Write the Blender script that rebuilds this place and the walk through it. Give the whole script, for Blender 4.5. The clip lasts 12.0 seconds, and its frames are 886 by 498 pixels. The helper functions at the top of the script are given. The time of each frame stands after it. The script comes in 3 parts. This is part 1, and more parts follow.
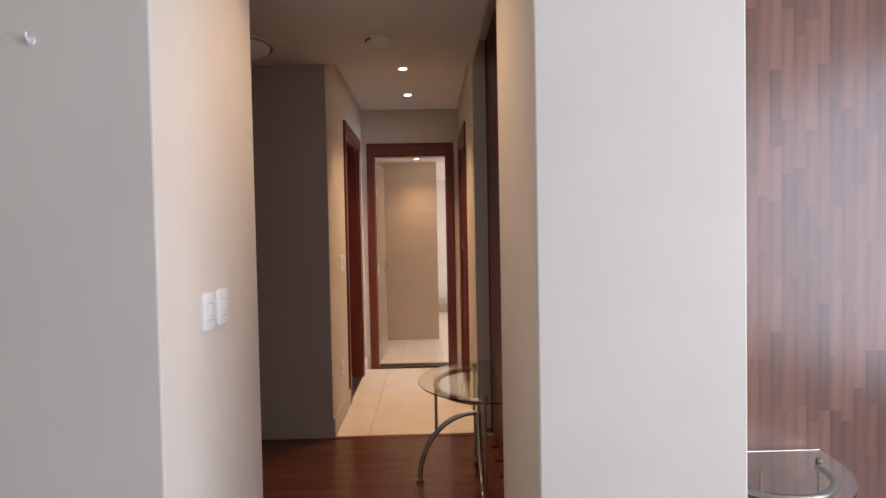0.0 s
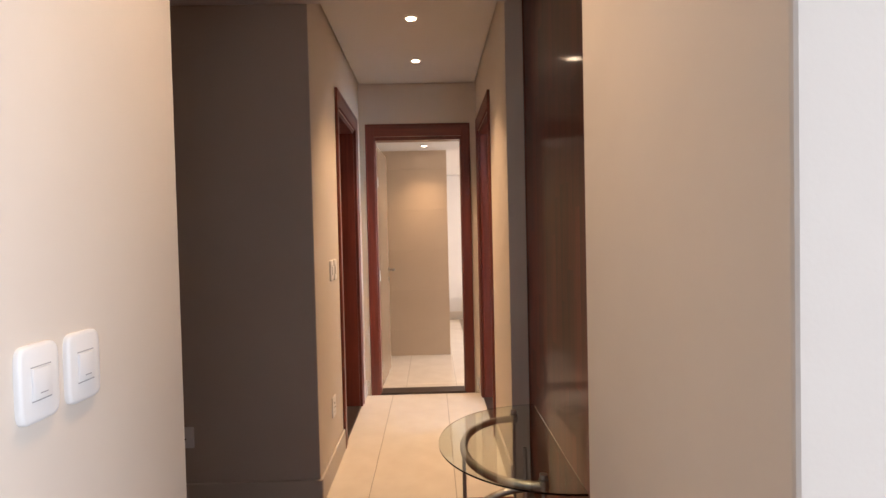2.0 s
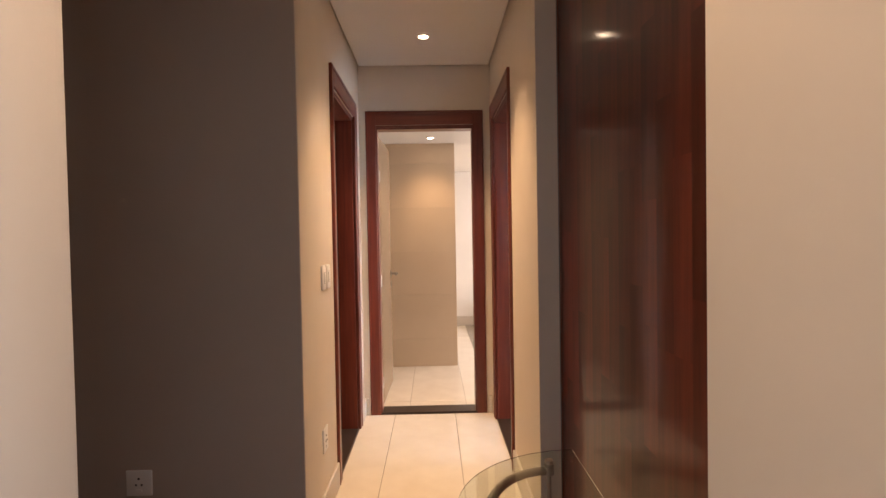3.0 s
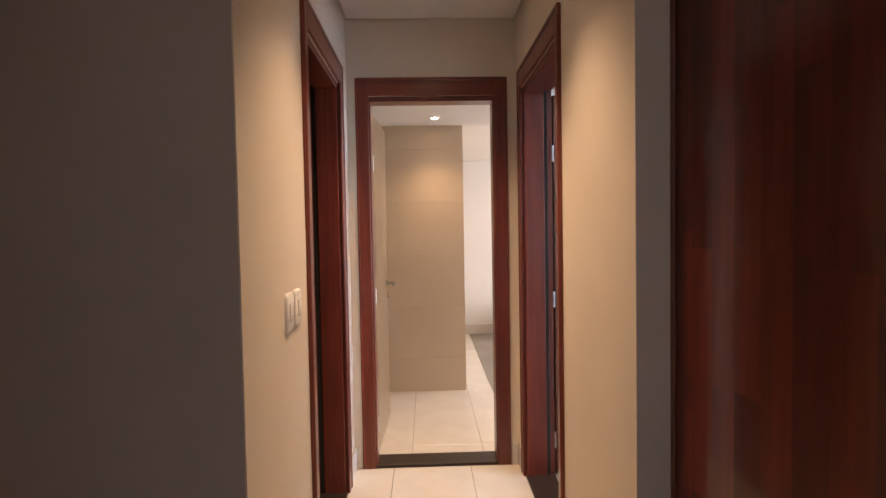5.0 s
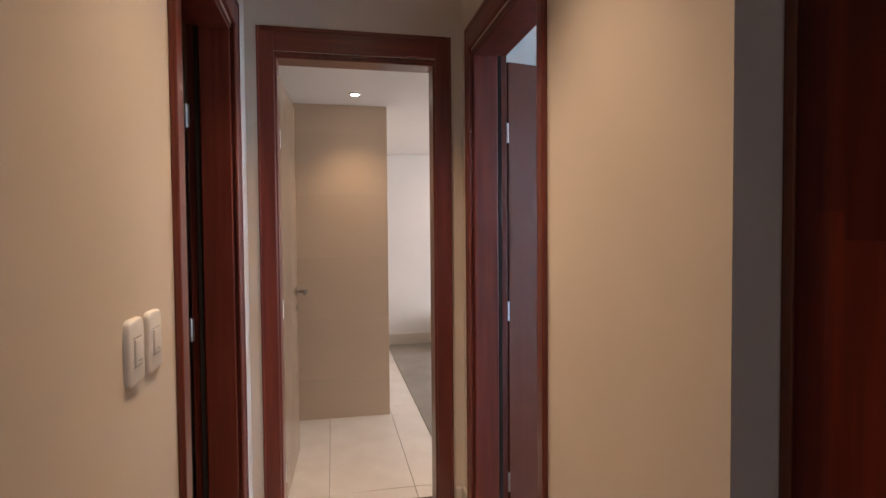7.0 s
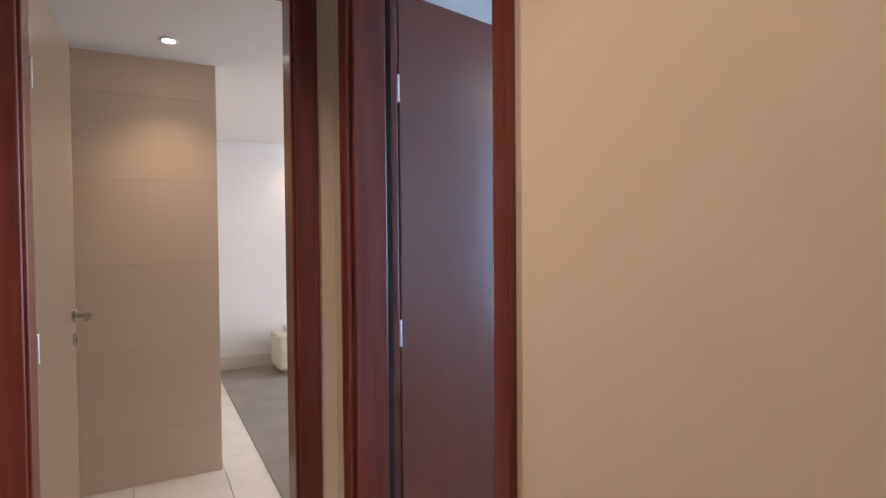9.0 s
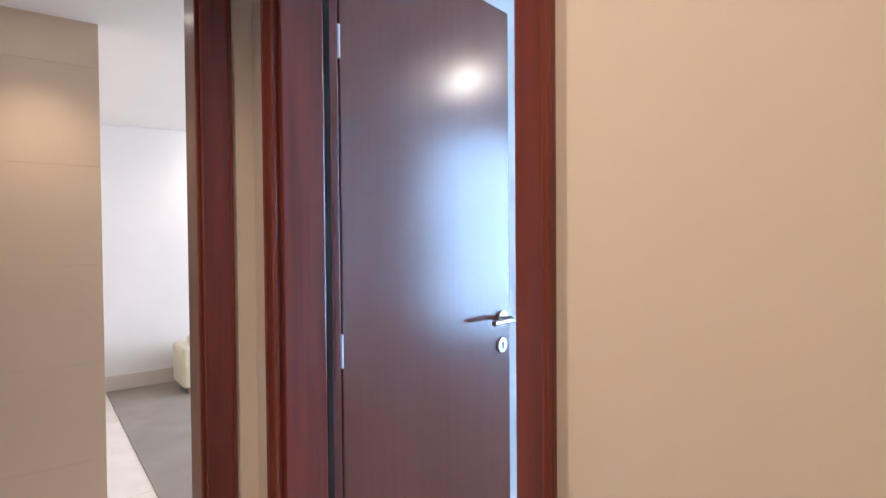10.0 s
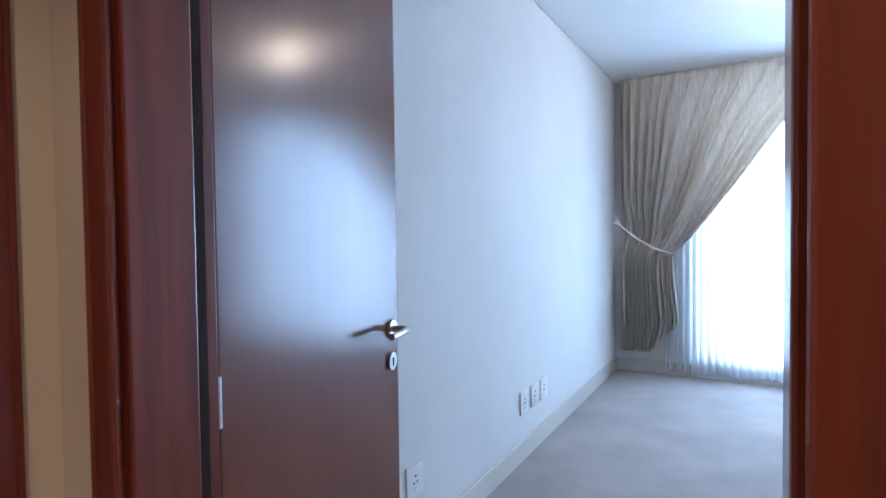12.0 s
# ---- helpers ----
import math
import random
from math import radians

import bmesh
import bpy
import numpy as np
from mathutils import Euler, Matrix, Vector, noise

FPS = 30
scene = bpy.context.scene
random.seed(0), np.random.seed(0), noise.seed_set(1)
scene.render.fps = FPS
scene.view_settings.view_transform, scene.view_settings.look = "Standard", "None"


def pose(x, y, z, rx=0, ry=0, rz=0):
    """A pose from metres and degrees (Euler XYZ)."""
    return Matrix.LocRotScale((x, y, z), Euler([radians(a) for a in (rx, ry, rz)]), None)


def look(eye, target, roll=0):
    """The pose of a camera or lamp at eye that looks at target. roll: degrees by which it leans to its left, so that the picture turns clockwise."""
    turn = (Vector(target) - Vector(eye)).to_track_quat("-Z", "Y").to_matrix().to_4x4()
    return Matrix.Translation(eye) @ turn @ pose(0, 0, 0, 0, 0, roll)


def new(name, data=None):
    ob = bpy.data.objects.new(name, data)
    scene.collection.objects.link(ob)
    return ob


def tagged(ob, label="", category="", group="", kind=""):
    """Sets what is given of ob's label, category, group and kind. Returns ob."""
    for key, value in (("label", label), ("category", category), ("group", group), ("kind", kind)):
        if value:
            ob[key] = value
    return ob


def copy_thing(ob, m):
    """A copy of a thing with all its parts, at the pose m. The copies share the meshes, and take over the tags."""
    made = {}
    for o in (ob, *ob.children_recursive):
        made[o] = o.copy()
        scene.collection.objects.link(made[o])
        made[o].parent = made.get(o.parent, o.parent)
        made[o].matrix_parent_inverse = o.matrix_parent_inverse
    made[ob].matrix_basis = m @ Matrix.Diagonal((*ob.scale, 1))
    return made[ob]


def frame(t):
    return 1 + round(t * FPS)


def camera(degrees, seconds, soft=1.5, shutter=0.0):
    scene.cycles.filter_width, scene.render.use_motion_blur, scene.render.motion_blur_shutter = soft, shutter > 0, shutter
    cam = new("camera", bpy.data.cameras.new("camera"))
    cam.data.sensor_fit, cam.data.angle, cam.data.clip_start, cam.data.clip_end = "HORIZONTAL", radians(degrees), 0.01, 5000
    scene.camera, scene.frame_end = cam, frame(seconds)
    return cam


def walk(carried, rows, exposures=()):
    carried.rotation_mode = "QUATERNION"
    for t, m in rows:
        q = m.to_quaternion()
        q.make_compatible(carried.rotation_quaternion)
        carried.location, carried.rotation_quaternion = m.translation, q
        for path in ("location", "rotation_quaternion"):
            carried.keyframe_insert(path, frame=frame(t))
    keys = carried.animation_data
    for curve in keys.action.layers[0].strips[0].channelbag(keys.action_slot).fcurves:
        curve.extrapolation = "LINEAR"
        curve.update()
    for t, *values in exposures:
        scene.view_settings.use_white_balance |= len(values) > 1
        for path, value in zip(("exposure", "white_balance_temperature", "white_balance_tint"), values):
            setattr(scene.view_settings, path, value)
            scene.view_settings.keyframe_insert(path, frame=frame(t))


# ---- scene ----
cam = camera(78.7, 12.0)
PATH = [
    (0, (0.055, -0.802, 1.293), (0.103, 1.197, 1.240), -1.1),
    (0.5, (0.044, -0.568, 1.280), (0.088, 1.431, 1.228), -1.3),
    (1, (0.007, -0.349, 1.284), (0.052, 1.650, 1.232), -1.2),
    (1.5, (-0.022, -0.140, 1.281), (0.025, 1.859, 1.232), -1.1),
    (2, (-0.029, 0.081, 1.278), (0.013, 2.080, 1.229), -1.3),
    (2.5, (-0.053, 0.330, 1.294), (-0.011, 2.329, 1.237), -1.1),
    (3, (-0.070, 0.555, 1.286), (-0.035, 2.554, 1.237), -1.0),
    (5, (-0.164, 1.421, 1.344), (-0.102, 3.418, 1.270), -1.0),
    (5.5, (-0.186, 1.572, 1.324), (-0.085, 3.569, 1.255), -1.0),
    (6, (-0.204, 1.741, 1.319), (-0.031, 3.733, 1.251), -0.8),
    (6.5, (-0.224, 1.889, 1.311), (0.059, 3.867, 1.248), -0.9),
    (6.7, (-0.236, 1.941, 1.311), (0.091, 3.913, 1.247), -0.7),
    (8.5, (-0.220, 2.548, 1.267), (0.606, 4.369, 1.218), -0.6),
    (9, (-0.187, 2.715, 1.263), (0.772, 4.470, 1.218), -0.5),
    (9.5, (-0.143, 2.892, 1.255), (0.955, 4.563, 1.210), -0.6),
    (10.5, (-0.080, 3.192, 1.230), (1.256, 4.680, 1.188), -0.3),
    (11, (-0.075, 3.312, 1.250), (1.411, 4.650, 1.191), -0.4),
    (11.5, (-0.068, 3.425, 1.236), (1.551, 4.599, 1.185), -0.7),
    (12, (-0.060, 3.526, 1.229), (1.668, 4.531, 1.174), -0.7),
]
EXPOSURES = ((0.0, -0.04, 6680, 20), (1.0, 0.2, 6650, 20), (1.5, 0.25, 6650, 19), (2.0, 0.33, 6800, 19), (2.5, 0.4, 7050, 20), (3.0, 0.4, 7150, 20), (5.0, 0.18, 6600, 18), (6.5, -0.24, 6150, 17), (8.5, -0.34, 5650, 16), (9.5, 0.12, 5350, 12), (10.5, 0.38, 5150, 12), (11.0, 0.2, 5200, 14), (12.0, -0.47, 5450, 14))
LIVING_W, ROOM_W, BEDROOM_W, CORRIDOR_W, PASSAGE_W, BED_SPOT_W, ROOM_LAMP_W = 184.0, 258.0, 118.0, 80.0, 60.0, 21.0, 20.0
walk(cam, [(t, look(eye, goal, roll)) for t, eye, goal, roll in PATH], EXPOSURES)

# ---------------------------------------------------------------- world, lamps
world = bpy.data.worlds.new("world")
scene.world = world
world.use_nodes = True
wn = world.node_tree
sky = wn.nodes.new("ShaderNodeTexSky")
sky.sky_type, sky.sun_disc = "NISHITA", False
sky.sun_elevation, sky.sun_rotation = radians(48), radians(200)
wn.nodes["Background"].inputs["Strength"].default_value = 0.1
wn.links.new(sky.outputs[0], wn.nodes["Background"].inputs[0])

sun_data = bpy.data.lights.new("sun", "SUN")
sun_data.energy, sun_data.angle, sun_data.color = 2.0, radians(0.5), (1.0, 0.95, 0.88)
new("sun", sun_data).matrix_world = look((-6, 14, 12), (0, 0, 0))


def area_lamp(name, eye, target, width, height, power, color):
    data = bpy.data.lights.new(name, "AREA")
    data.shape, data.size, data.size_y, data.energy, data.color = "RECTANGLE", width, height, power, color
    ob = new(name, data)
    ob.matrix_world = look(eye, target)
    return ob


def spot_lamp(name, x, y, z, power, color, degrees=106, blend=1.0):
    data = bpy.data.lights.new(name, "SPOT")
    data.energy, data.color, data.spot_size, data.spot_blend, data.shadow_soft_size = power, color, radians(degrees), blend, 0.05
    ob = new(name, data)
    ob.matrix_world = look((x, y, z), (x, y + 0.001, 0))
    return ob


def bulb_lamp(name, x, y, z, power, color):
    data = bpy.data.lights.new(name, "POINT")
    data.energy, data.color, data.shadow_soft_size = power, color, 0.08
    ob = new(name, data)
    ob.location = (x, y, z)
    return ob


WARM = (1.0, 0.68, 0.39)
DAY = (0.69, 0.84, 1.0)
SKY = (0.56, 0.78, 1.0)
BED_DAY = (0.96, 0.90, 0.86)
# daylight in the three windows
area_lamp("window_light_living", (3.15, -1.3, 1.35), (0, -1.3, 1.35), 2.8, 2.1, LIVING_W, DAY)
area_lamp("window_light_room", (5.02, 2.95, 1.3), (0, 2.95, 1.3), 1.5, 2.1, ROOM_W, SKY)
area_lamp("window_light_bedroom", (4.15, 6.4, 1.3), (0, 6.4, 1.3), 2.0, 1.9, BEDROOM_W, BED_DAY)
# ceiling downlights; the last one is unseen, added for the warm pier sides
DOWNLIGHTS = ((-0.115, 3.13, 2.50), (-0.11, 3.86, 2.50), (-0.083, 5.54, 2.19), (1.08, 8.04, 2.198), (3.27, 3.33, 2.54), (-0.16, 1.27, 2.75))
for lx, ly, lz in DOWNLIGHTS[:2]:
    spot_lamp("corridor_light", lx, ly, lz - 0.03, CORRIDOR_W, WARM, 92)
spot_lamp("bedroom_light", *DOWNLIGHTS[2][:2], 2.16, BED_SPOT_W, WARM, 112)
spot_lamp("bedroom_light", *DOWNLIGHTS[3][:2], 2.17, BED_SPOT_W * 0.6, WARM, 100)
# added lamp out of view, inferred from warm light between the piers
spot_lamp("unseen_passage_light", *DOWNLIGHTS[5][:2], 2.72, PASSAGE_W, (1.0, 0.71, 0.43), 104)
bulb_lamp("room_light", 3.27, 3.33, 2.46, ROOM_LAMP_W, (1.0, 0.76, 0.52))


# ---------------------------------------------------------------- materials
def mat_base(name, rough, metal=0.0):
    m = bpy.data.materials.new(name)
    m.use_nodes = True
    nt = m.node_tree
    b = nt.nodes["Principled BSDF"]
    b.inputs["Roughness"].default_value, b.inputs["Metallic"].default_value = rough, metal
    return m, nt, b


def noise_node(nt, scale, detail=4, stretch=None, rough=0.55):
    tc = nt.nodes.new("ShaderNodeTexCoord")
    n = nt.nodes.new("ShaderNodeTexNoise")
    n.inputs["Scale"].default_value, n.inputs["Detail"].default_value, n.inputs["Roughness"].default_value = scale, detail, rough
    src = tc.outputs["Object"]
    if stretch:
        mp = nt.nodes.new("ShaderNodeMapping")
        mp.inputs["Scale"].default_value = stretch
        nt.links.new(src, mp.inputs["Vector"])
        src = mp.outputs[0]
    nt.links.new(src, n.inputs["Vector"])
    return n


def ramp(nt, src, stops):
    r = nt.nodes.new("ShaderNodeValToRGB")
    els = r.color_ramp.elements
    els[0].position, els[0].color = stops[0][0], (*stops[0][1], 1)
    els[1].position, els[1].color = stops[-1][0], (*stops[-1][1], 1)
    for p, c in stops[1:-1]:
        e = els.new(p)
        e.color = (*c, 1)
    nt.links.new(src, r.inputs[0])
    return r


def mixed(nt, a, b, mode, fac):
    mx = nt.nodes.new("ShaderNodeMix")
    mx.data_type, mx.blend_type = "RGBA", mode
    mx.inputs[0].default_value = fac
    nt.links.new(a, mx.inputs[6])
    nt.links.new(b, mx.inputs[7])
    return mx.outputs[2]


def bump(nt, b, src, strength, dist=0.002):
    bp = nt.nodes.new("ShaderNodeBump")
    bp.inputs["Strength"].default_value, bp.inputs["Distance"].default_value = strength, dist
    nt.links.new(src, bp.inputs["Height"])
    nt.links.new(bp.outputs[0], b.inputs["Normal"])


def plaster(name, c, rough=0.75, vary=0.04):
    m, nt, b = mat_base(name, rough)
    big = noise_node(nt, 1.7, 5)
    lo, hi = [v * (1 - vary) for v in c], [min(1, v * (1 + vary)) for v in c]
    r = ramp(nt, big.outputs[0], ((0.3, lo), (0.7, hi)))
    nt.links.new(r.outputs[0], b.inputs["Base Color"])
    fine = noise_node(nt, 140, 3)
    bump(nt, b, fine.outputs[0], 0.16, 0.001)
    return m


def wood(name, dark, light, rough=0.3, coat=0.0, axis="z", piece=0.0, coat_rough=0.15, spec=0.5, relief=0.08, cloud=0.28):
    m, nt, b = mat_base(name, rough)
    st = {"z": (26, 26, 1.3), "y": (26, 1.3, 26), "x": (1.3, 26, 26)}[axis]
    grain = noise_node(nt, 1.6, 7, st, 0.6)
    wide = noise_node(nt, 1.0, 3, tuple(v * 0.25 for v in st))
    mid = [(p + q) / 2 for p, q in zip(dark, light)]
    r = ramp(nt, grain.outputs[0], ((0.28, dark), (0.5, mid), (0.74, light)))
    w = ramp(nt, wide.outputs[0], ((0.3, (1 - cloud, 0.98 - cloud, 0.96 - cloud)), (0.7, (1 + cloud * 0.5, 1 + cloud * 0.42, 1 + cloud * 0.35))))
    col = mixed(nt, r.outputs[0], w.outputs[0], "MULTIPLY", 1.0)
    if piece:
        info = nt.nodes.new("ShaderNodeObjectInfo")
        v = ramp(nt, info.outputs["Random"], ((0.0, (1 - piece,) * 3), (0.5, (1.0, 0.97, 0.95)), (1.0, (1 + piece * 1.5, 1 + piece * 1.35, 1 + piece * 1.2))))
        col = mixed(nt, col, v.outputs[0], "MULTIPLY", 1.0)
    nt.links.new(col, b.inputs["Base Color"])
    b.inputs["Coat Weight"].default_value, b.inputs["Coat Roughness"].default_value = coat, coat_rough
    b.inputs["Specular IOR Level"].default_value = spec
    bump(nt, b, grain.outputs[0], relief, 0.001)
    return m


def metal(name, c, rough):
    m, nt, b = mat_base(name, rough, 1.0)
    n = noise_node(nt, 60, 3, (1, 1, 8))
    r = ramp(nt, n.outputs[0], ((0.3, [v * 0.9 for v in c]), (0.7, c)))
    nt.links.new(r.outputs[0], b.inputs["Base Color"])
    return m


def carpet_mat(name, lo, hi):
    m, nt, b = mat_base(name, 0.95)
    fine, big = noise_node(nt, 260, 4), noise_node(nt, 3.0, 4)
    r = ramp(nt, fine.outputs[0], ((0.3, lo), (0.7, hi)))
    w = ramp(nt, big.outputs[0], ((0.3, (0.86, 0.86, 0.87)), (0.7, (1.06, 1.05, 1.05))))
    nt.links.new(mixed(nt, r.outputs[0], w.outputs[0], "MULTIPLY", 1.0), b.inputs["Base Color"])
    bump(nt, b, fine.outputs[0], 0.6, 0.004)
    b.inputs["Specular IOR Level"].default_value = 0.1
    return m


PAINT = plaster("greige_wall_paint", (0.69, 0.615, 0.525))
# unlit foyer and side room: shade put into a darker wall tone
PAINT_SHADED = plaster("shaded_wall_paint", (0.48, 0.40, 0.33))
PAINT_LIGHT = plaster("pale_wall_paint", (0.72, 0.70, 0.67))
CEILING = plaster("ceiling_paint", (0.76, 0.74, 0.71), 0.85, 0.02)
SKIRT = plaster("skirting_paint", (0.60, 0.55, 0.49), 0.5, 0.03)
FRAME_WOOD = wood("mahogany_frame", (0.094, 0.0155, 0.0085), (0.20, 0.039, 0.0185), 0.36, 0.3, relief=0.03)
FRAME_WOOD_X = wood("mahogany_frame_across", (0.094, 0.0155, 0.0085), (0.20, 0.039, 0.0185), 0.36, 0.3, "x", relief=0.03)
LEAF_WOOD = wood("door_veneer", (0.138, 0.043, 0.025), (0.152, 0.049, 0.029), 0.5, 0.95, "z", 0.0, 0.205, 0.0, 0.0, 0.05)
PANEL_WOOD = wood("dark_strip_wood", (0.054, 0.0088, 0.0052), (0.108, 0.018, 0.0098), 0.42, 0.34, "z", 0.3, 0.1, 0.1, 0.01)
STRIP_WOOD = wood("strip_wood_cladding", (0.115, 0.047, 0.029), (0.195, 0.086, 0.053), 0.42, 0.5, "z", 0.24, 0.26, 0.25, 0.03, 0.12)
FLOOR_WOOD = wood("reddish_floor_wood", (0.085, 0.023, 0.013), (0.14, 0.043, 0.023), 0.28, 0.5, "x", 0.09, 0.15)
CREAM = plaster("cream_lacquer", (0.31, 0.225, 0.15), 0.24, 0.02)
CLAD = plaster("beige_panel", (0.66, 0.53, 0.395), 0.42, 0.04)
PLASTIC = plaster("white_plastic", (0.80, 0.79, 0.76), 0.3, 0.01)
GREY_PLASTIC = plaster("grey_plastic", (0.34, 0.33, 0.32), 0.5, 0.02)
STEEL = metal("brushed_steel", (0.62, 0.60, 0.57), 0.28)
DARK_STEEL = metal("grey_tube_steel", (0.42, 0.38, 0.33), 0.35)
CARPET = carpet_mat("grey_carpet", (0.31, 0.28, 0.262), (0.50, 0.455, 0.43))
CARPET_BED = carpet_mat("taupe_carpet", (0.24, 0.215, 0.185), (0.40, 0.365, 0.32))
DARK = plaster("dark_threshold", (0.035, 0.022, 0.017), 0.45, 0.2)
BLACK = plaster("black_hole", (0.02, 0.014, 0.013), 0.95, 0.1)


def tile_mat():
    m, nt, b = mat_base("cream_floor_tile", 0.22)
    n = noise_node(nt, 5, 6)
    r = ramp(nt, n.outputs[0], ((0.3, (0.74, 0.68, 0.59)), (0.7, (0.82, 0.765, 0.675))))
    info = nt.nodes.new("ShaderNodeObjectInfo")
    v = ramp(nt, info.outputs["Random"], ((0.0, (0.96, 0.96, 0.96)), (1.0, (1.03, 1.03, 1.03))))
    nt.links.new(mixed(nt, r.outputs[0], v.outputs[0], "MULTIPLY", 1.0), b.inputs["Base Color"])
    return m


TILE = tile_mat()
GROUT = plaster("grey_grout", (0.30, 0.26, 0.21), 0.9, 0.08)


def glass_mat():
    m, nt, b = mat_base("table_glass", 0.03)
    b.inputs["Base Color"].default_value = (0.86, 0.95, 0.91, 1)
    b.inputs["Transmission Weight"].default_value, b.inputs["IOR"].default_value = 1.0, 1.48
    return m


GLASS = glass_mat()


def fabric(name, lo, hi, trans, stretch=(60, 60, 3)):
    m, nt, b = mat_base(name, 0.6)
    n = noise_node(nt, 1.0, 6, stretch)
    r = ramp(nt, n.outputs[0], ((0.3, lo), (0.7, hi)))
    nt.links.new(r.outputs[0], b.inputs["Base Color"])
    weave = noise_node(nt, 300, 2)
    bump(nt, b, weave.outputs[0], 0.2, 0.001)
    b.inputs["Sheen Weight"].default_value = 0.3
    tr = nt.nodes.new("ShaderNodeBsdfTranslucent")
    nt.links.new(r.outputs[0], tr.inputs["Color"])
    mx = nt.nodes.new("ShaderNodeMixShader")
    mx.inputs[0].default_value = trans
    nt.links.new(b.outputs[0], mx.inputs[1])
    nt.links.new(tr.outputs[0], mx.inputs[2])
    nt.links.new(mx.outputs[0], nt.nodes["Material Output"].inputs[0])
    return m


# satin streaks, darkened so that the drape's colour deepens the fold shade
DRAPE = fabric("satin_drape", (0.70, 0.625, 0.53), (0.92, 0.86, 0.77), 0.2)
SHEER = fabric("sheer_voile", (0.80, 0.83, 0.86), (0.93, 0.94, 0.95), 0.7)
LEATHER = fabric("cream_leather", (0.58, 0.55, 0.40), (0.68, 0.65, 0.50), 0.0, (12, 12, 12))


def glow(name, c, power):
    m, nt, b = mat_base(name, 0.5)
    b.inputs["Emission Color"].default_value = (*c, 1)
    b.inputs["Emission Strength"].default_value = power
    return m


LAMP_GLOW = glow("downlight_bulb", (1.0, 0.80, 0.55), 50.0)
SKY_GLOW = glow("outdoor_haze", (0.86, 0.93, 1.0), 1.6)


# ---------------------------------------------------------------- mesh helpers
def bm_box(bm, x0, x1, y0, y1, z0, z1, bev=0.0, seg=2):
    vs = bmesh.ops.create_cube(bm, size=1.0, matrix=Matrix.Translation(((x0 + x1) / 2, (y0 + y1) / 2, (z0 + z1) / 2)) @ Matrix.Diagonal((x1 - x0, y1 - y0, z1 - z0, 1)))["verts"]
    if bev:
        es = list({e for v in vs for e in v.link_edges})
        bmesh.ops.bevel(bm, geom=es, offset=bev, segments=seg, profile=0.5, affect="EDGES")


def bm_cyl(bm, r, depth, m, seg=24, r2=None):
    bmesh.ops.create_cone(bm, cap_ends=True, segments=seg, radius1=r, radius2=r if r2 is None else r2, depth=depth, matrix=m)


def bm_tube(bm, pts, r, seg=12, caps=True):
    pts = [Vector(p) for p in pts]
    rings, side = [], None
    for i, p in enumerate(pts):
        d = (pts[min(i + 1, len(pts) - 1)] - pts[max(i - 1, 0)]).normalized()
        if side is None:
            side = d.orthogonal().normalized()
        side = (side - d * side.dot(d)).normalized()
        other = d.cross(side)
        rings.append([bm.verts.new(p + r * (math.cos(a) * side + math.sin(a) * other)) for a in (2 * math.pi * k / seg for k in range(seg))])
    for a, b in zip(rings, rings[1:]):
        for k in range(seg):
            bm.faces.new((a[k], a[(k + 1) % seg], b[(k + 1) % seg], b[k]))
    if caps:
        bm.faces.new(rings[0][::-1])
        bm.faces.new(rings[-1])


def done(name, bm, mat, parent=None, m=None, smooth=False):
    bmesh.ops.recalc_face_normals(bm, faces=bm.faces)
    me = bpy.data.meshes.new(name)
    bm.to_mesh(me)
    bm.free()
    me.materials.append(mat)
    if smooth:
        for p in me.polygons:
            p.use_smooth = True
        me.set_sharp_from_angle(angle=radians(40))
    ob = new(name, me)
    if parent:
        ob.parent = parent
    if m is not None:
        ob.matrix_basis = m
    return ob


def boxes(name, mat, *bs, bev=0.0, parent=None, m=None):
    bm = bmesh.new()
    for b in bs:
        bm_box(bm, *b, bev=bev)
    return done(name, bm, mat, parent, m)


def structure(ob, label="", category=""):
    return tagged(ob, label, category, kind="structure")


# ---------------------------------------------------------------- shell
XL, XR, YE = -0.588, 0.352, 4.44      # corridor walls and its end
YF = 2.66                             # back of the foyer
CZ, FZ, RZ, BZ = 2.50, 2.38, 2.54, 2.19

# corridor left wall with a doorway y 3.42 .. 4.14
structure(boxes("wall_corridor_left", PAINT, (XL - 0.16, XL, YF + 0.003, 3.40, 0, 2.75), (XL - 0.16, XL, 3.40, 4.16, 2.08, 2.75), (XL - 0.16, XL, 4.16, YE + 0.16, 0, 2.75)), "greige painted corridor wall with a doorway", "wall")
structure(boxes("wall_corridor_right", PAINT, (XR, XR + 0.16, 2.735, 3.475, 0, 2.75), (XR, XR + 0.16, 3.475, 4.308, 2.08, 2.75), (XR, XR + 0.16, 4.308, YE + 0.16, 0, 2.75)), "greige painted corridor wall with a doorway", "wall")
structure(boxes("wall_corridor_end", PAINT, (XL, -0.49, YE, YE + 0.16, 0, 2.75), (0.253, XR, YE, YE + 0.16, 0, 2.75), (-0.49, 0.253, YE, YE + 0.16, 2.08, 2.75)), "greige painted end wall with a doorway", "wall")
structure(boxes("wall_foyer_back", PAINT_SHADED, (-2.4, XL - 0.003, YF, YF + 0.16, 0, 2.75)), "painted foyer wall, shade put into its taupe colour", "wall")
structure(boxes("wall_foyer_left", PAINT_SHADED, (-2.55, -2.4, 1.3, YF + 0.16, 0, 2.75)), "painted foyer side wall, shade put into its taupe colour", "wall")
structure(boxes("wall_switch_pier", PAINT, (-3.2, -0.662, 0.635, 1.45, 0, 2.75), bev=0.006), "greige painted wall end with light switches", "wall")
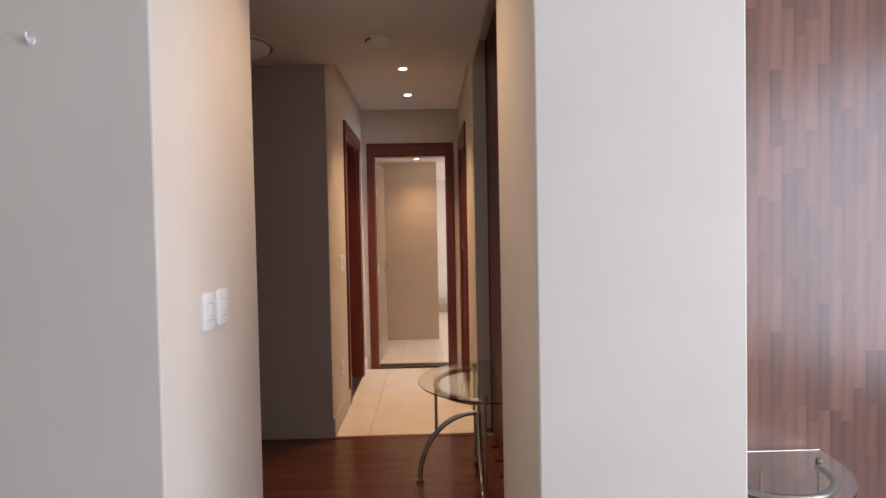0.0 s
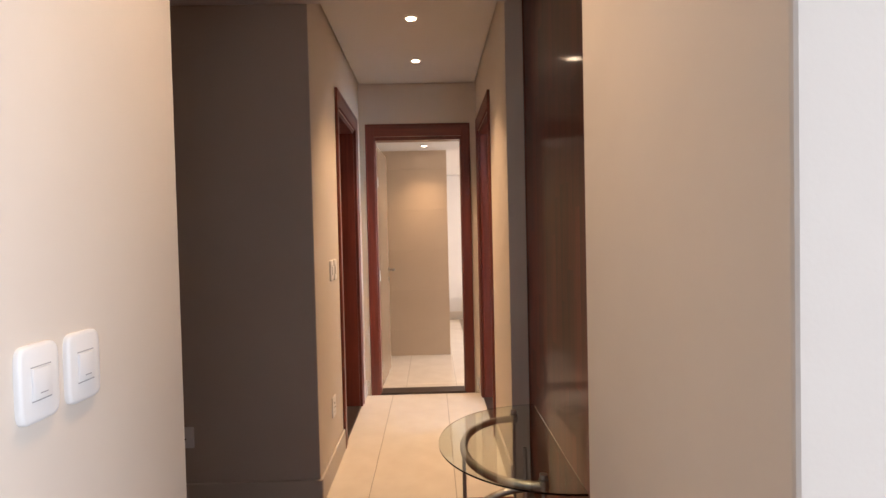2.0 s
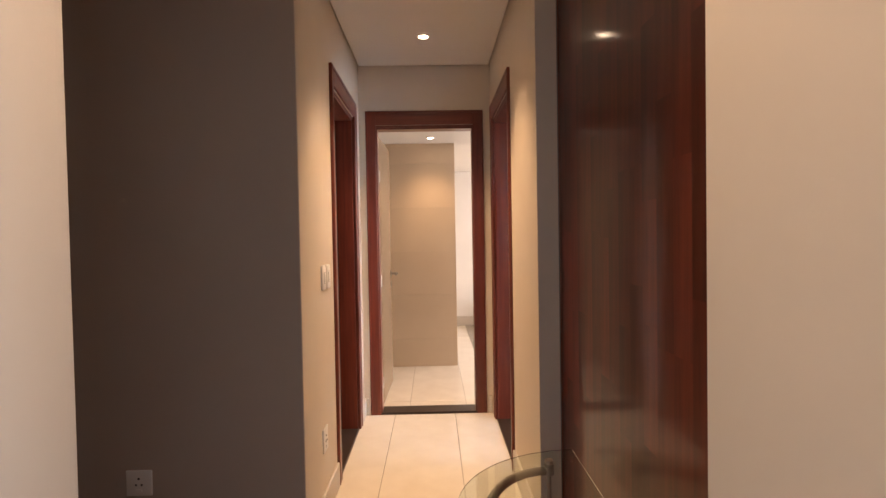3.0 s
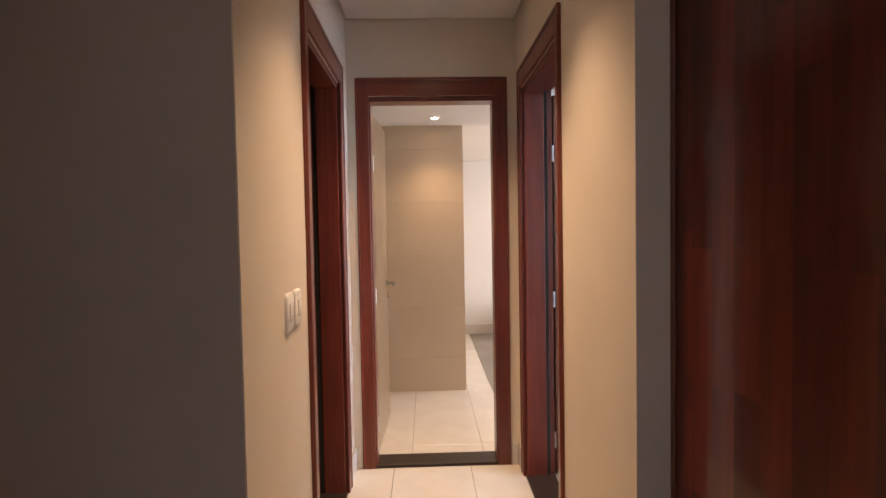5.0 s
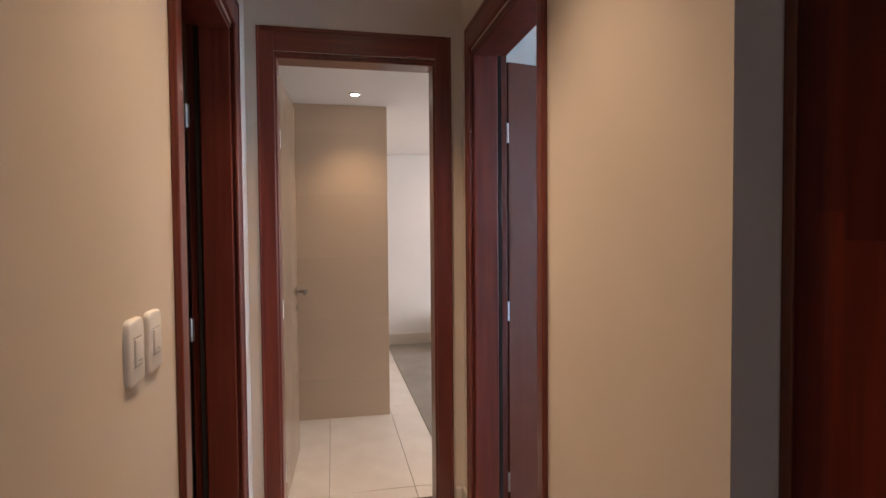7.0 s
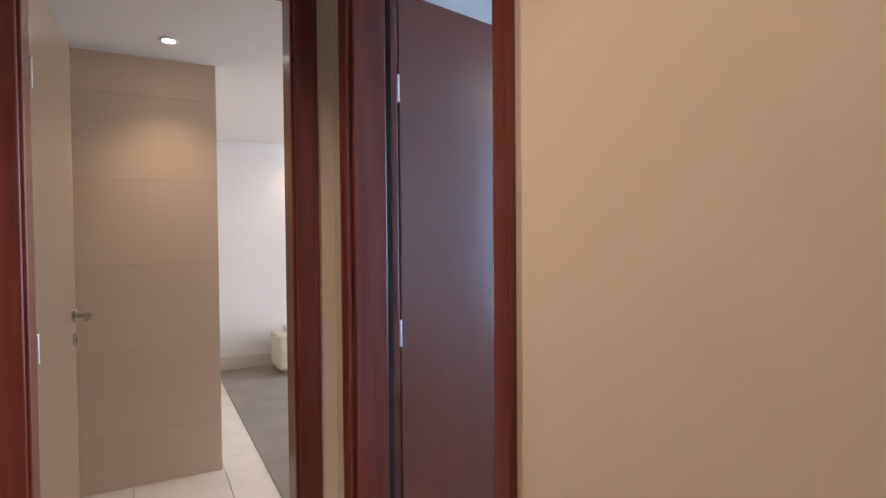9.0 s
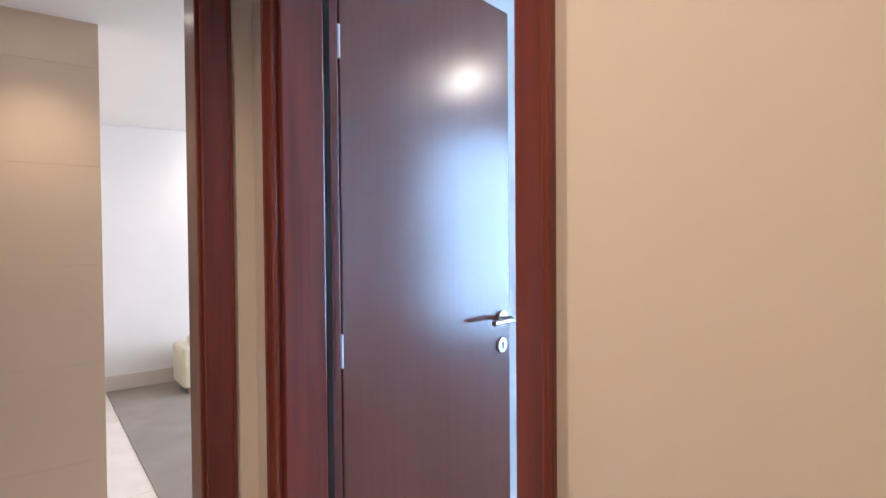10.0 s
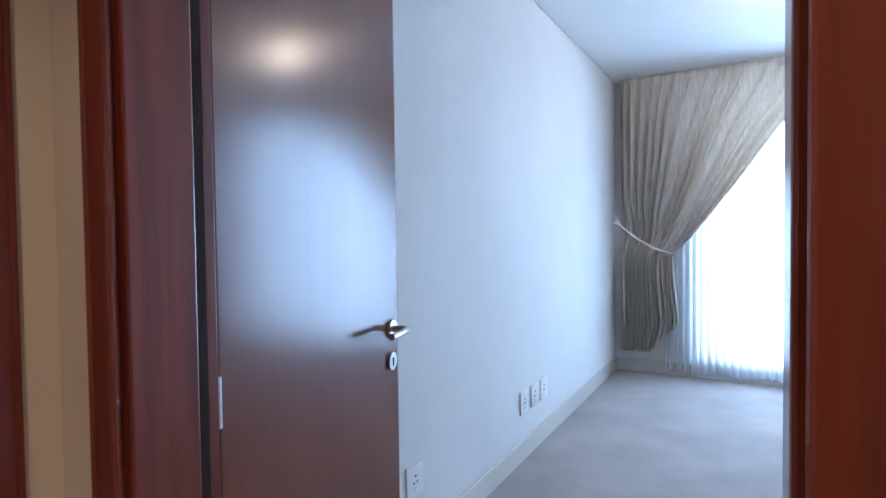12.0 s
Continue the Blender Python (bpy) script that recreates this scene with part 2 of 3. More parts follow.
structure(boxes("wall_pier", PAINT, (0.335, 0.90, 0.616, 1.354, 0, 2.75), bev=0.006), "pale painted square wall pier", "wall")
structure(boxes("wall_niche_back", PAINT, (0.47, 0.60, 1.354, 2.735, 0, 2.75)), "plain wall behind the wood panelling", "wall")
structure(boxes("wall_wood_backing", PAINT, (0.90, 3.2, 1.17, 1.35, 0, 2.75)), "plain wall behind the wood cladding", "wall")
# living room shell
structure(boxes("wall_living_left", PAINT_LIGHT, (-3.35, -3.2, -4.0, 1.45, 0, 2.75)), "pale painted living room wall", "wall")
structure(boxes("wall_living_back", PAINT_LIGHT, (-3.35, 3.35, -4.15, -4.0, 0, 2.75)), "pale painted living room wall", "wall")
structure(boxes("wall_living_right", PAINT_LIGHT, (3.2, 3.35, -4.0, -2.7, 0, 2.75), (3.2, 3.35, 0.1, 1.35, 0, 2.75), (3.2, 3.35, -2.7, 0.1, 0, 0.3), (3.2, 3.35, -2.7, 0.1, 2.4, 2.75)), "pale painted wall with a wide window opening", "wall")
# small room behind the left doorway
structure(boxes("wall_side_room", PAINT_SHADED, (-2.4, XL - 0.16, YE + 0.02, YE + 0.16, 0, 2.75), (-2.55, -2.4, YF + 0.16, YE + 0.16, 0, 2.75)), "walls of the unlit side room, shade put into their colour", "wall")
# room behind the right doorway
structure(boxes("wall_room_north", PAINT_LIGHT, (XR + 0.16, 5.05, 4.625, 4.75, 0, 2.75)), "pale painted room wall with sockets", "wall")
structure(boxes("wall_room_south", PAINT_LIGHT, (0.60, 5.05, 1.40, 1.55, 0, 2.75), (0.60, 0.61, 1.55, 2.735, 0, 2.75)), "pale painted room wall", "wall")
structure(boxes("wall_room_window", PAINT_LIGHT, (4.90, 5.05, 3.97, 4.625, 0, 2.75), (4.90, 5.05, 1.55, 1.92, 0, 2.75), (4.90, 5.05, 1.92, 3.97, 2.42, 2.75), (4.90, 5.05, 1.92, 3.97, 0, 0.16)), "pale painted wall with a tall window opening", "wall")
# bedroom at the end
structure(boxes("wall_bedroom_far", PAINT_LIGHT, (-2.0, 4.3, 8.25, 8.4, 0, 2.75)), "pale painted far bedroom wall", "wall")
structure(boxes("wall_bedroom_left", PAINT, (-1.4, -1.25, YE + 0.16, 5.88, 0, 2.75), (-1.25, XL, YE + 0.16, YE + 0.2, 0, 2.75)), "greige bedroom side wall", "wall")
structure(boxes("wall_bedroom_right", PAINT_LIGHT, (4.2, 4.35, 4.75, 5.3, 0, 2.75), (4.2, 4.35, 7.5, 8.25, 0, 2.75), (4.2, 4.35, 5.3, 7.5, 0, 0.3), (4.2, 4.35, 5.3, 7.5, 2.2, 2.75)), "pale bedroom wall with a window opening", "wall")
block = structure(boxes("wall_bedroom_block", CLAD, (-1.4, 0.149, 5.884, 8.25, 0, 2.6)), "free end of a wall clad in beige panels", "wall")

# floors
structure(boxes("floor_living", FLOOR_WOOD, (-3.35, 3.35, -4.15, 1.2, -0.15, -0.012), (-2.55, 0.62, 1.2, YF - 0.02, -0.15, -0.012)), "dark reddish wood floor", "floor")
structure(boxes("floor_corridor", GROUT, (XL - 0.2, XR + 0.15, YF - 0.02, YE + 0.14, -0.15, -0.004)), "grouted bed of the corridor tiles", "floor")
structure(boxes("floor_side_room", FLOOR_WOOD, (-2.55, XL - 0.2, YF + 0.16, YE + 0.16, -0.15, 0.0)), "dark floor of the side room", "floor")
structure(boxes("floor_room", CARPET, (XR + 0.15, 5.05, 2.735, 4.75, -0.15, 0.0), (0.60, 5.05, 1.40, 2.735, -0.15, 0.0)), "grey cut-pile carpet", "carpet")
structure(boxes("floor_bedroom_tiled", GROUT, (-1.4, 0.365, YE + 0.14, 8.4, -0.15, -0.004)), "grouted bed of the bedroom tiles", "floor")
structure(boxes("floor_bedroom_carpet", CARPET_BED, (0.365, 4.35, YE + 0.3, 8.4, -0.15, 0.004)), "taupe bedroom carpet", "carpet")

# ceilings
structure(boxes("ceiling_living", CEILING, (-3.35, 3.35, -4.15, 1.40, 2.75, 2.9)), "white living room ceiling", "ceiling")
structure(boxes("ceiling_foyer", CEILING, (-2.55, XR, 1.40, YF - 0.003, FZ, 2.9)), "white dropped foyer ceiling", "ceiling")
structure(boxes("ceiling_niche", CEILING, (XR, 0.62, 1.354, 2.735, 2.55, 2.9)), "white ceiling strip above the panelling", "ceiling")
structure(boxes("ceiling_corridor", CEILING, (XL + 0.009, XR - 0.009, YF - 0.003, YE - 0.009, CZ, 2.9), (XL, XL + 0.009, YF - 0.003, YE, CZ + 0.04, 2.9), (XR - 0.009, XR, YF - 0.003, YE, CZ + 0.04, 2.9), (XL + 0.009, XR - 0.009, YE - 0.009, YE, CZ + 0.04, 2.9)), "white corridor ceiling with downlights", "ceiling")
structure(boxes("ceiling_side_room", CEILING, (-2.55, XL - 0.16, YF + 0.16, YE + 0.16, CZ, 2.9)), "ceiling of the side room", "ceiling")
structure(boxes("ceiling_room", CEILING, (0.62, 5.05, 1.41, 2.735, RZ, 2.9), (XR + 0.16, 5.05, 2.735, 4.617, RZ, 2.9), (XR + 0.16, 5.05, 4.617, 4.75, RZ + 0.03, 2.9)), "white ceiling with a shadow gap", "ceiling")
structure(boxes("ceiling_bedroom", CEILING, (-1.4, 0.505, YE + 0.16, 8.238, BZ, 2.9), (0.505, 4.35, 4.75, 8.238, BZ + 0.012, 2.9), (0.1, 4.35, 8.238, 8.25, BZ + 0.06, 2.9)), "white bedroom ceiling with a low bulkhead", "ceiling")


# skirtings
def skirting(name, *bs, mat=SKIRT):
    bm = bmesh.new()
    for x0, x1, y0, y1, z1 in bs:
        bm_box(bm, x0, x1, y0, y1, 0.0, z1, bev=0.0065, seg=3)
    return structure(done(name, bm, mat), "painted skirting board", "skirting")


skirting("baseboard_corridor", (XL, XL + 0.014, YF + 0.0, 3.335, 0.125), (XL, XL + 0.014, 4.23, YE - 0.002, 0.125), (XR - 0.014, XR, 2.735, 3.44, 0.125), (XR - 0.014, XR, 4.355, YE - 0.002, 0.125),
         (XL + 0.014, -0.545, YE - 0.014, YE, 0.125), (0.308, XR - 0.014, YE - 0.014, YE, 0.125))
# foyer skirting takes the shaded wall tone too
skirting("baseboard_foyer", (-2.4, XL + 0.014, YF - 0.014, YF, 0.125), mat=PAINT_SHADED)
skirting("baseboard_room", (XR + 0.17, 4.9, 4.609, 4.625, 0.112), (4.884, 4.9, 3.97, 4.609, 0.112))
skirting("baseboard_bedroom", (0.14, 4.2, 8.236, 8.25, 0.13))


# ---------------------------------------------------------------- doors
def door_frame(name, width, m, depth=0.16, a=0.072):
    """Lining and architraves round an opening of that outer width, in a wall that begins at local y 0."""
    root = new(name)
    h, top, inner = width / 2, 2.18, 2.06
    bm = bmesh.new()
    for s in (-1, 1):
        x0, x1 = sorted((s * h, s * (h - a)))
        bm_box(bm, x0, x1, -0.013, 0.001, 0, top, bev=0.005)
        e0, e1 = sorted((s * h, s * (h - 0.010)))
        bm_box(bm, e0, e1, -0.017, -0.008, 0, top, bev=0.004)
    done("architrave", bm, FRAME_WOOD, root)
    bm = bmesh.new()
    bm_box(bm, -h + a - 0.002, h - a + 0.002, -0.013, 0.001, top - 0.10, top, bev=0.005)
    bm_box(bm, -h + 0.018, h - 0.018, -0.017, -0.008, top - 0.02, top, bev=0.004)
    done("architrave_head", bm, FRAME_WOOD_X, root)
    bm = bmesh.new()
    for s in (-1, 1):
        x0, x1 = sorted((s * (h - a + 0.024), s * (h - a + 0.008)))
        bm_box(bm, x0, x1, 0.001, depth, 0, 2.085, bev=0.002)
        x0, x1 = sorted((s * (h - a + 0.006), s * (h - a - 0.008)))
        bm_box(bm, x0, x1, 0.008, depth - 0.045, 0, inner + 0.008, bev=0.004)
    bm_box(bm, -h + a - 0.02, h - a + 0.02, 0.003, depth, inner + 0.006, 2.082, bev=0.002)
    bm_box(bm, -h + a - 0.006, h - a + 0.006, 0.008, depth - 0.045, inner - 0.006, inner + 0.01, bev=0.003)
    done("jamb", bm, FRAME_WOOD, root)
    # black strips put the shade of the rebate gap into colour
    bm = bmesh.new()
    for s in (-1, 1):
        x0, x1 = sorted((s * (h - a + 0.0075), s * (h - a - 0.003)))
        bm_box(bm, x0, x1, depth - 0.044, depth - 0.026, 0.0, inner, bev=0.002)
    tagged(done("rebate_gap", bm, BLACK, root), "black strip standing in for the shaded rebate gap")
    root.matrix_basis = m
    return structure(root, "reddish mahogany door frame with moulded architraves", "door frame")


def lever(parent, m, steel):
    bm = bmesh.new()
    bm_cyl(bm, 0.026, 0.010, pose(0, -0.005, 0, 90), 32)
    bm_cyl(bm, 0.010, 0.05, pose(0, -0.03, 0, 90), 16)
    arc = [(-0.125, -0.058, 0), (-0.06, -0.058, 0), (-0.016, -0.058, 0), (-0.004, -0.054, 0), (0, -0.044, 0), (0, -0.02, 0)]
    bm_tube(bm, arc, 0.0095, 14)
    tagged(done("lever_handle", bm, steel, parent, m, smooth=True), "brushed steel lever handle on a round rose")
    bm = bmesh.new()
    bm_cyl(bm, 0.026, 0.008, pose(0, -0.004, -0.095, 90), 32)
    tagged(done("keyhole_plate", bm, steel, parent, m, smooth=True), "round steel keyhole plate")
    bm = bmesh.new()
    bm_cyl(bm, 0.005, 0.002, pose(0, -0.009, -0.089, 90), 12)
    bm_box(bm, -0.0028, 0.0028, -0.010, -0.008, -0.108, -0.09)
    tagged(done("keyhole", bm, BLACK, parent, m), "dark keyhole slot")


def door_leaf(width, mat, label, m, handle_z=0.955, both=True):
    """Hinge line at the local origin; the leaf runs along +x with its seen face at y 0."""
    bm = bmesh.new()
    bm_box(bm, 0.004, width, 0.0, 0.04, 0.008, 2.045, bev=0.003)
    root = done("door", bm, mat)
    steel = STEEL if both else DARK_STEEL
    lever(root, pose(width - 0.055, 0, handle_z), steel)
    if both:
        lever(root, pose(width - 0.055, 0.04, handle_z) @ Matrix.Diagonal((1, -1, 1, 1)), steel)
    for z in (0.19, 0.955, 1.735):
        bm = bmesh.new()
        bm_cyl(bm, 0.0065, 0.085, pose(-0.004, -0.004, z), 12)
        bm_box(bm, -0.016, 0.002, -0.002, 0.001, z - 0.042, z + 0.042)
        done("hinge", bm, STEEL, root, smooth=True)
    root.matrix_basis = m
    return tagged(root, label, "door")


door_frame("door_frame_end", 0.837, pose((-0.54 + 0.297) / 2, YE, 0))
door_frame("door_frame_right", 0.886, pose(XR, 3.888, 0, 0, 0, -90), a=0.054)
door_frame("door_frame_left", 0.885, pose(XL, 3.78, 0, 0, 0, 90))
structure(boxes("threshold_end", DARK, (-0.478, 0.242, YE + 0.004, YE + 0.158, -0.02, 0.012), bev=0.003), "dark stone door threshold", "threshold")
structure(boxes("threshold_right", DARK, (XR + 0.003, XR + 0.157, 3.51, 4.285, -0.02, 0.008), bev=0.003), "dark wooden door threshold", "threshold")
structure(boxes("threshold_left", DARK, (XL - 0.157, XL - 0.003, 3.41, 4.15, -0.02, 0.008), bev=0.003), "dark wooden door threshold", "threshold")

leaf_angle = math.degrees(math.atan2(4.464 - 4.300, 1.276 - 0.520))
door_leaf(0.772, LEAF_WOOD, "dark brown veneered door standing open into the carpeted room", pose(0.520, 4.300, 0, 0, 0, leaf_angle))
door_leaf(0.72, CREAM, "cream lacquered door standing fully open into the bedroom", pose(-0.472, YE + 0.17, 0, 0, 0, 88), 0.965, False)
door_leaf(0.70, LEAF_WOOD, "dark brown veneered door open into the unlit side room", pose(XL - 0.166, 4.143, 0, 0, 0, 188) @ Matrix.Diagonal((1, -1, 1, 1)), 0.955, False)


# ---------------------------------------------------------------- wall plates, ceiling fittings
def switch_plate(label, m, w=0.075, h=0.118):
    """Pillow-shaped plate with bowed sides, a small square rocker and its shadow lines."""
    bm = bmesh.new()
    n, rings = 40, []
    for inset, y in ((0.0, 0.0), (0.0, -0.006), (0.0018, -0.009), (0.006, -0.0105)):
        ring = []
        for k in range(n):
            a = 2 * math.pi * (k + 0.5) / n
            c, d = math.cos(a), math.sin(a)
            px = math.copysign(abs(c) ** 0.34, c) * (w / 2 - inset)
            pz = math.copysign(abs(d) ** 0.30, d) * (h / 2 - inset)
            ring.append(bm.verts.new((px, y, pz)))
        rings.append(ring)
    for a, b in zip(rings, rings[1:]):
        for k in range(n):
            bm.faces.new((a[k], a[(k + 1) % n], b[(k + 1) % n], b[k]))
    bm.faces.new(rings[-1])
    bm.faces.new(rings[0][::-1])
    root = done("light_switch", bm, PLASTIC, smooth=True)
    bm = bmesh.new()
    bm_box(bm, -w * 0.24, w * 0.24, -0.0145, -0.009, -h * 0.2, h * 0.2, bev=0.0022)
    done("rocker", bm, PLASTIC, root, smooth=True)
    bm = bmesh.new()
    bm_box(bm, -w * 0.09, w * 0.09, -0.0152, -0.0142, -h * 0.13, -h * 0.118)
    done("marking", bm, GREY_PLASTIC, root)
    # grey strips painted as the shadow lines above and below the rocker
    for z0 in (-h * 0.222, h * 0.21):
        boxes("shadow_line", GREY_PLASTIC, (-w * 0.25, w * 0.25, -0.0112, -0.0095, z0, z0 + h * 0.012), parent=root)
    root.matrix_basis = m
    return tagged(root, label, "light switch")


def socket_plate(m, w=0.10, h=0.10):
    bm = bmesh.new()
    bm_box(bm, -w / 2, w / 2, -0.009, 0.0, -h / 2, h / 2, bev=0.004, seg=3)
    root = done("wall_socket", bm, PLASTIC, smooth=True)
    bm = bmesh.new()
    for px, pz, r in ((0, 0.018, 0.0045), (-0.011, -0.006, 0.0038), (0.011, -0.006, 0.0038)):
        bm_cyl(bm, r, 0.002, pose(px, -0.0095, pz, 90), 12)
    done("pin_hole", bm, BLACK, root)
    bm = bmesh.new()
    bm_box(bm, -0.012, 0.012, -0.012, -0.008, -0.036, -0.022, bev=0.002)
    done("rocker", bm, PLASTIC, root)
    root.matrix_basis = m
    return tagged(root, "white plastic wall socket plate", "socket", "wall sockets")


for y in (0.945, 1.055):
    tagged(switch_plate("white plastic light switch on the wall end", pose(-0.662, y, 1.061, 0, 0, 90), 0.088, 0.124), group="light switches")
for y in (3.07, 3.172):
    tagged(switch_plate("white plastic light switch beside the doorway", pose(XL, y, 1.10, 0, 0, 90), 0.08, 0.118), group="light switches")
socket_plate(pose(XL, 3.03, 0.36, 0, 0, 90), 0.09, 0.11)
socket_plate(pose(-1.23, YF, 0.345))
for x, z in ((1.592, 0.318), (2.68, 0.31), (2.84, 0.31), (2.99, 0.31)):
    socket_plate(pose(x, 4.625, z), 0.112, 0.125)

# the passage fixture, last in the list, is an unseen addition
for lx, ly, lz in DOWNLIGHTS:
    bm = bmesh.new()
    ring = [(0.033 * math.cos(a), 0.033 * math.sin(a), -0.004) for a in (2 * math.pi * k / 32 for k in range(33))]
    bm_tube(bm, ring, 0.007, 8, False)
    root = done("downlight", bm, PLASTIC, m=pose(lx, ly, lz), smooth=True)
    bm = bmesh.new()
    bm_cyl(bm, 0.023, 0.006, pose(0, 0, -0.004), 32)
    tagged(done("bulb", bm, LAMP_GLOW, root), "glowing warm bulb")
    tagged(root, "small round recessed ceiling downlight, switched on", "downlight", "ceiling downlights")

# smoke detector and dome lamp on the foyer ceiling
bm = bmesh.new()
bm_cyl(bm, 0.058, 0.018, pose(0, 0, -0.009), 32)
bm_cyl(bm, 0.036, 0.022, pose(0, 0, -0.029), 32, 0.05)
det = done("smoke_detector", bm, PLASTIC, m=pose(-0.19, 2.19, FZ), smooth=True)
bm = bmesh.new()
bm_tube(bm, [(-0.055, 0, -0.004), (-0.075, -0.01, -0.016), (-0.085, -0.01, -0.03)], 0.004, 8)
done("loose_wire", bm, BLACK, det)
tagged(det, "white round smoke detector on the ceiling", "smoke detector")
bm = bmesh.new()
bmesh.ops.create_uvsphere(bm, u_segments=32, v_segments=16, radius=0.15, matrix=Matrix.Diagonal((1, 1, 0.4, 1)))
bmesh.ops.delete(bm, geom=[v for v in bm.verts if v.co.z > 0.001], context="VERTS")
bm_cyl(bm, 0.16, 0.014, pose(0, 0, 0.008), 40)
dome = done("ceiling_lamp", bm, PLASTIC, m=pose(-0.97, 2.27, FZ - 0.016), smooth=True)
bm = bmesh.new()
bm_tube(bm, [(0.157 * math.cos(a), 0.157 * math.sin(a), 0.0) for a in (2 * math.pi * k / 40 for k in range(41))], 0.007, 8, False)
done("trim_ring", bm, DARK_STEEL, dome, smooth=True)
tagged(dome, "white opal dome ceiling lamp, switched off", "ceiling lamp")
# hook on the front of the switch wall
bm = bmesh.new()
bm_cyl(bm, 0.011, 0.006, pose(0, -0.003, 0, 90), 20)
bm_tube(bm, [(0, -0.004, 0), (0.0, -0.018, -0.003), (0.002, -0.024, 0.004), (0.003, -0.024, 0.014)], 0.003, 8)
hook = done("wall_hook", bm, PLASTIC, m=pose(-0.965, 0.635, 1.815), smooth=True)
tagged(hook, "small white picture hook on the wall", "hook")


# ---------------------------------------------------------------- half-moon glass tables
def half_moon_table(m):
    """The straight edge lies on local y 0 and runs along x; the bow points to -y."""
    R, H = 0.41, 0.535
    root = new("console_table")
    bm = bmesh.new()
    arc = [(R * math.cos(a), -0.42 * math.sin(a)) for a in (math.pi * k / 48 for k in range(49))]
    lo = [bm.verts.new((x, y, H - 0.006)) for x, y in arc]
    f = bm.faces.new(lo)
    ext = bmesh.ops.extrude_face_region(bm, geom=[f])["geom"]
    bmesh.ops.translate(bm, vec=(0, 0, 0.006), verts=[g for g in ext if isinstance(g, bmesh.types.BMVert)])
    top = done("glass_top", bm, GLASS, root)
    top.visible_shadow = False
    tagged(top, "clear half-moon glass top")
    bm = bmesh.new()
    r = 0.30
    bm_tube(bm, [(-r * math.cos(a), -0.105 - 0.225 * math.sin(a), H - 0.028) for a in (math.pi * k / 40 for k in range(41))], 0.014, 12)
    for s in (-1, 1):
        bm_cyl(bm, 0.017, 0.03, pose(s * r, -0.105, H - 0.024), 16)
    for s in (-1, 1):
        bm_cyl(bm, 0.013, 0.012, pose(s * r, -0.105, H + 0.006), 20)
    done("ring_tube", bm, DARK_STEEL, root, smooth=True)
    bm = bmesh.new()
    bm_tube(bm, [(0, -0.42 + 0.305 * (1 - math.cos(a)), 0.015 + 0.345 * math.sin(a)) for a in (math.pi / 2 * k / 20 for k in range(21))], 0.013, 12)
    bm_cyl(bm, 0.02, 0.016, pose(0, -0.42, 0.008), 20)
    done("bow_leg", bm, DARK_STEEL, root, smooth=True)
    for s in (-1, 1):
        bm = bmesh.new()
        pts = [(s * (0.01 + 0.23 * (1 - math.cos(a))), -0.11, 0.36 - 0.345 * math.sin(a)) for a in (math.pi / 2 * k / 16 for k in range(17))]
        bm_tube(bm, pts, 0.012, 12)
        bm_cyl(bm, 0.018, 0.016, pose(s * 0.24, -0.11, 0.008), 20)
        done("back_leg", bm, DARK_STEEL, root, smooth=True)
        bm = bmesh.new()
        bm_cyl(bm, 0.007, 0.465, pose(s * r, -0.105, H - 0.2625), 12)
        bm_cyl(bm, 0.012, 0.02, pose(s * r, -0.105, 0.03), 12)
        bm_cyl(bm, 0.007, 0.04, pose(s * r, -0.105, 0.02), 12)
        done("upright_rod", bm, DARK_STEEL, root, smooth=True)
    bm = bmesh.new()
    bm_cyl(bm, 0.007, 0.25, pose(0, -0.33, H - 0.028 - 0.12), 12)
    done("front_rod", bm, DARK_STEEL, root, smooth=True)
    bm = bmesh.new()
    bm_cyl(bm, 0.007, 0.14, pose(0, -0.11, 0.435), 12)
    done("rear_rod", bm, DARK_STEEL, root, smooth=True)
    root.matrix_basis = m
    return tagged(root, "half-moon glass console table on curved grey steel tubes", "table", "glass console tables")


table = half_moon_table(pose(0.40, 2.0, 0, 0, 0, -90))
copy_thing(table, pose(1.194, 1.14, 0) @ Matrix.Diagonal((0.7, 0.95, 0.885, 1)))


# ---------------------------------------------------------------- window, curtains of the carpeted room
win = new("window_1")
bm = bmesh.new()
for b in ((4.96, 5.0, 1.92, 1.98, 0.16, 2.42), (4.96, 5.0, 3.91, 3.97, 0.16, 2.42), (4.96, 5.0, 1.98, 3.91, 0.16, 0.22), (4.96, 5.0, 1.98, 3.91, 2.36, 2.42), (4.965, 4.995, 2.92, 2.98, 0.22, 2.36)):
    bm_box(bm, *b, bev=0.004)
done("frame", bm, PLASTIC, win)
structure(win, "tall white framed window behind a sheer curtain", "window")
structure(boxes("backdrop", SKY_GLOW, (5.6, 5.62, 0.0, 6.2, -1.0, 4.0)), "bright hazy daylight outside", "backdrop")

RIGHT_EDGE = ((2.54, 2.95), (2.35, 3.06), (2.18, 3.20), (2.02, 3.35), (1.55, 3.69), (1.19, 3.97), (1.03, 4.13), (0.88, 4.12), (0.46, 4.07), (0.2, 4.17))


def edge_y(z):
    for (z0, y0), (z1, y1) in zip(RIGHT_EDGE, RIGHT_EDGE[1:]):
        if z >= z1:
            k = (z0 - z) / (z0 - z1)
            return y0 + (y1 - y0) * k
    return RIGHT_EDGE[-1][1]


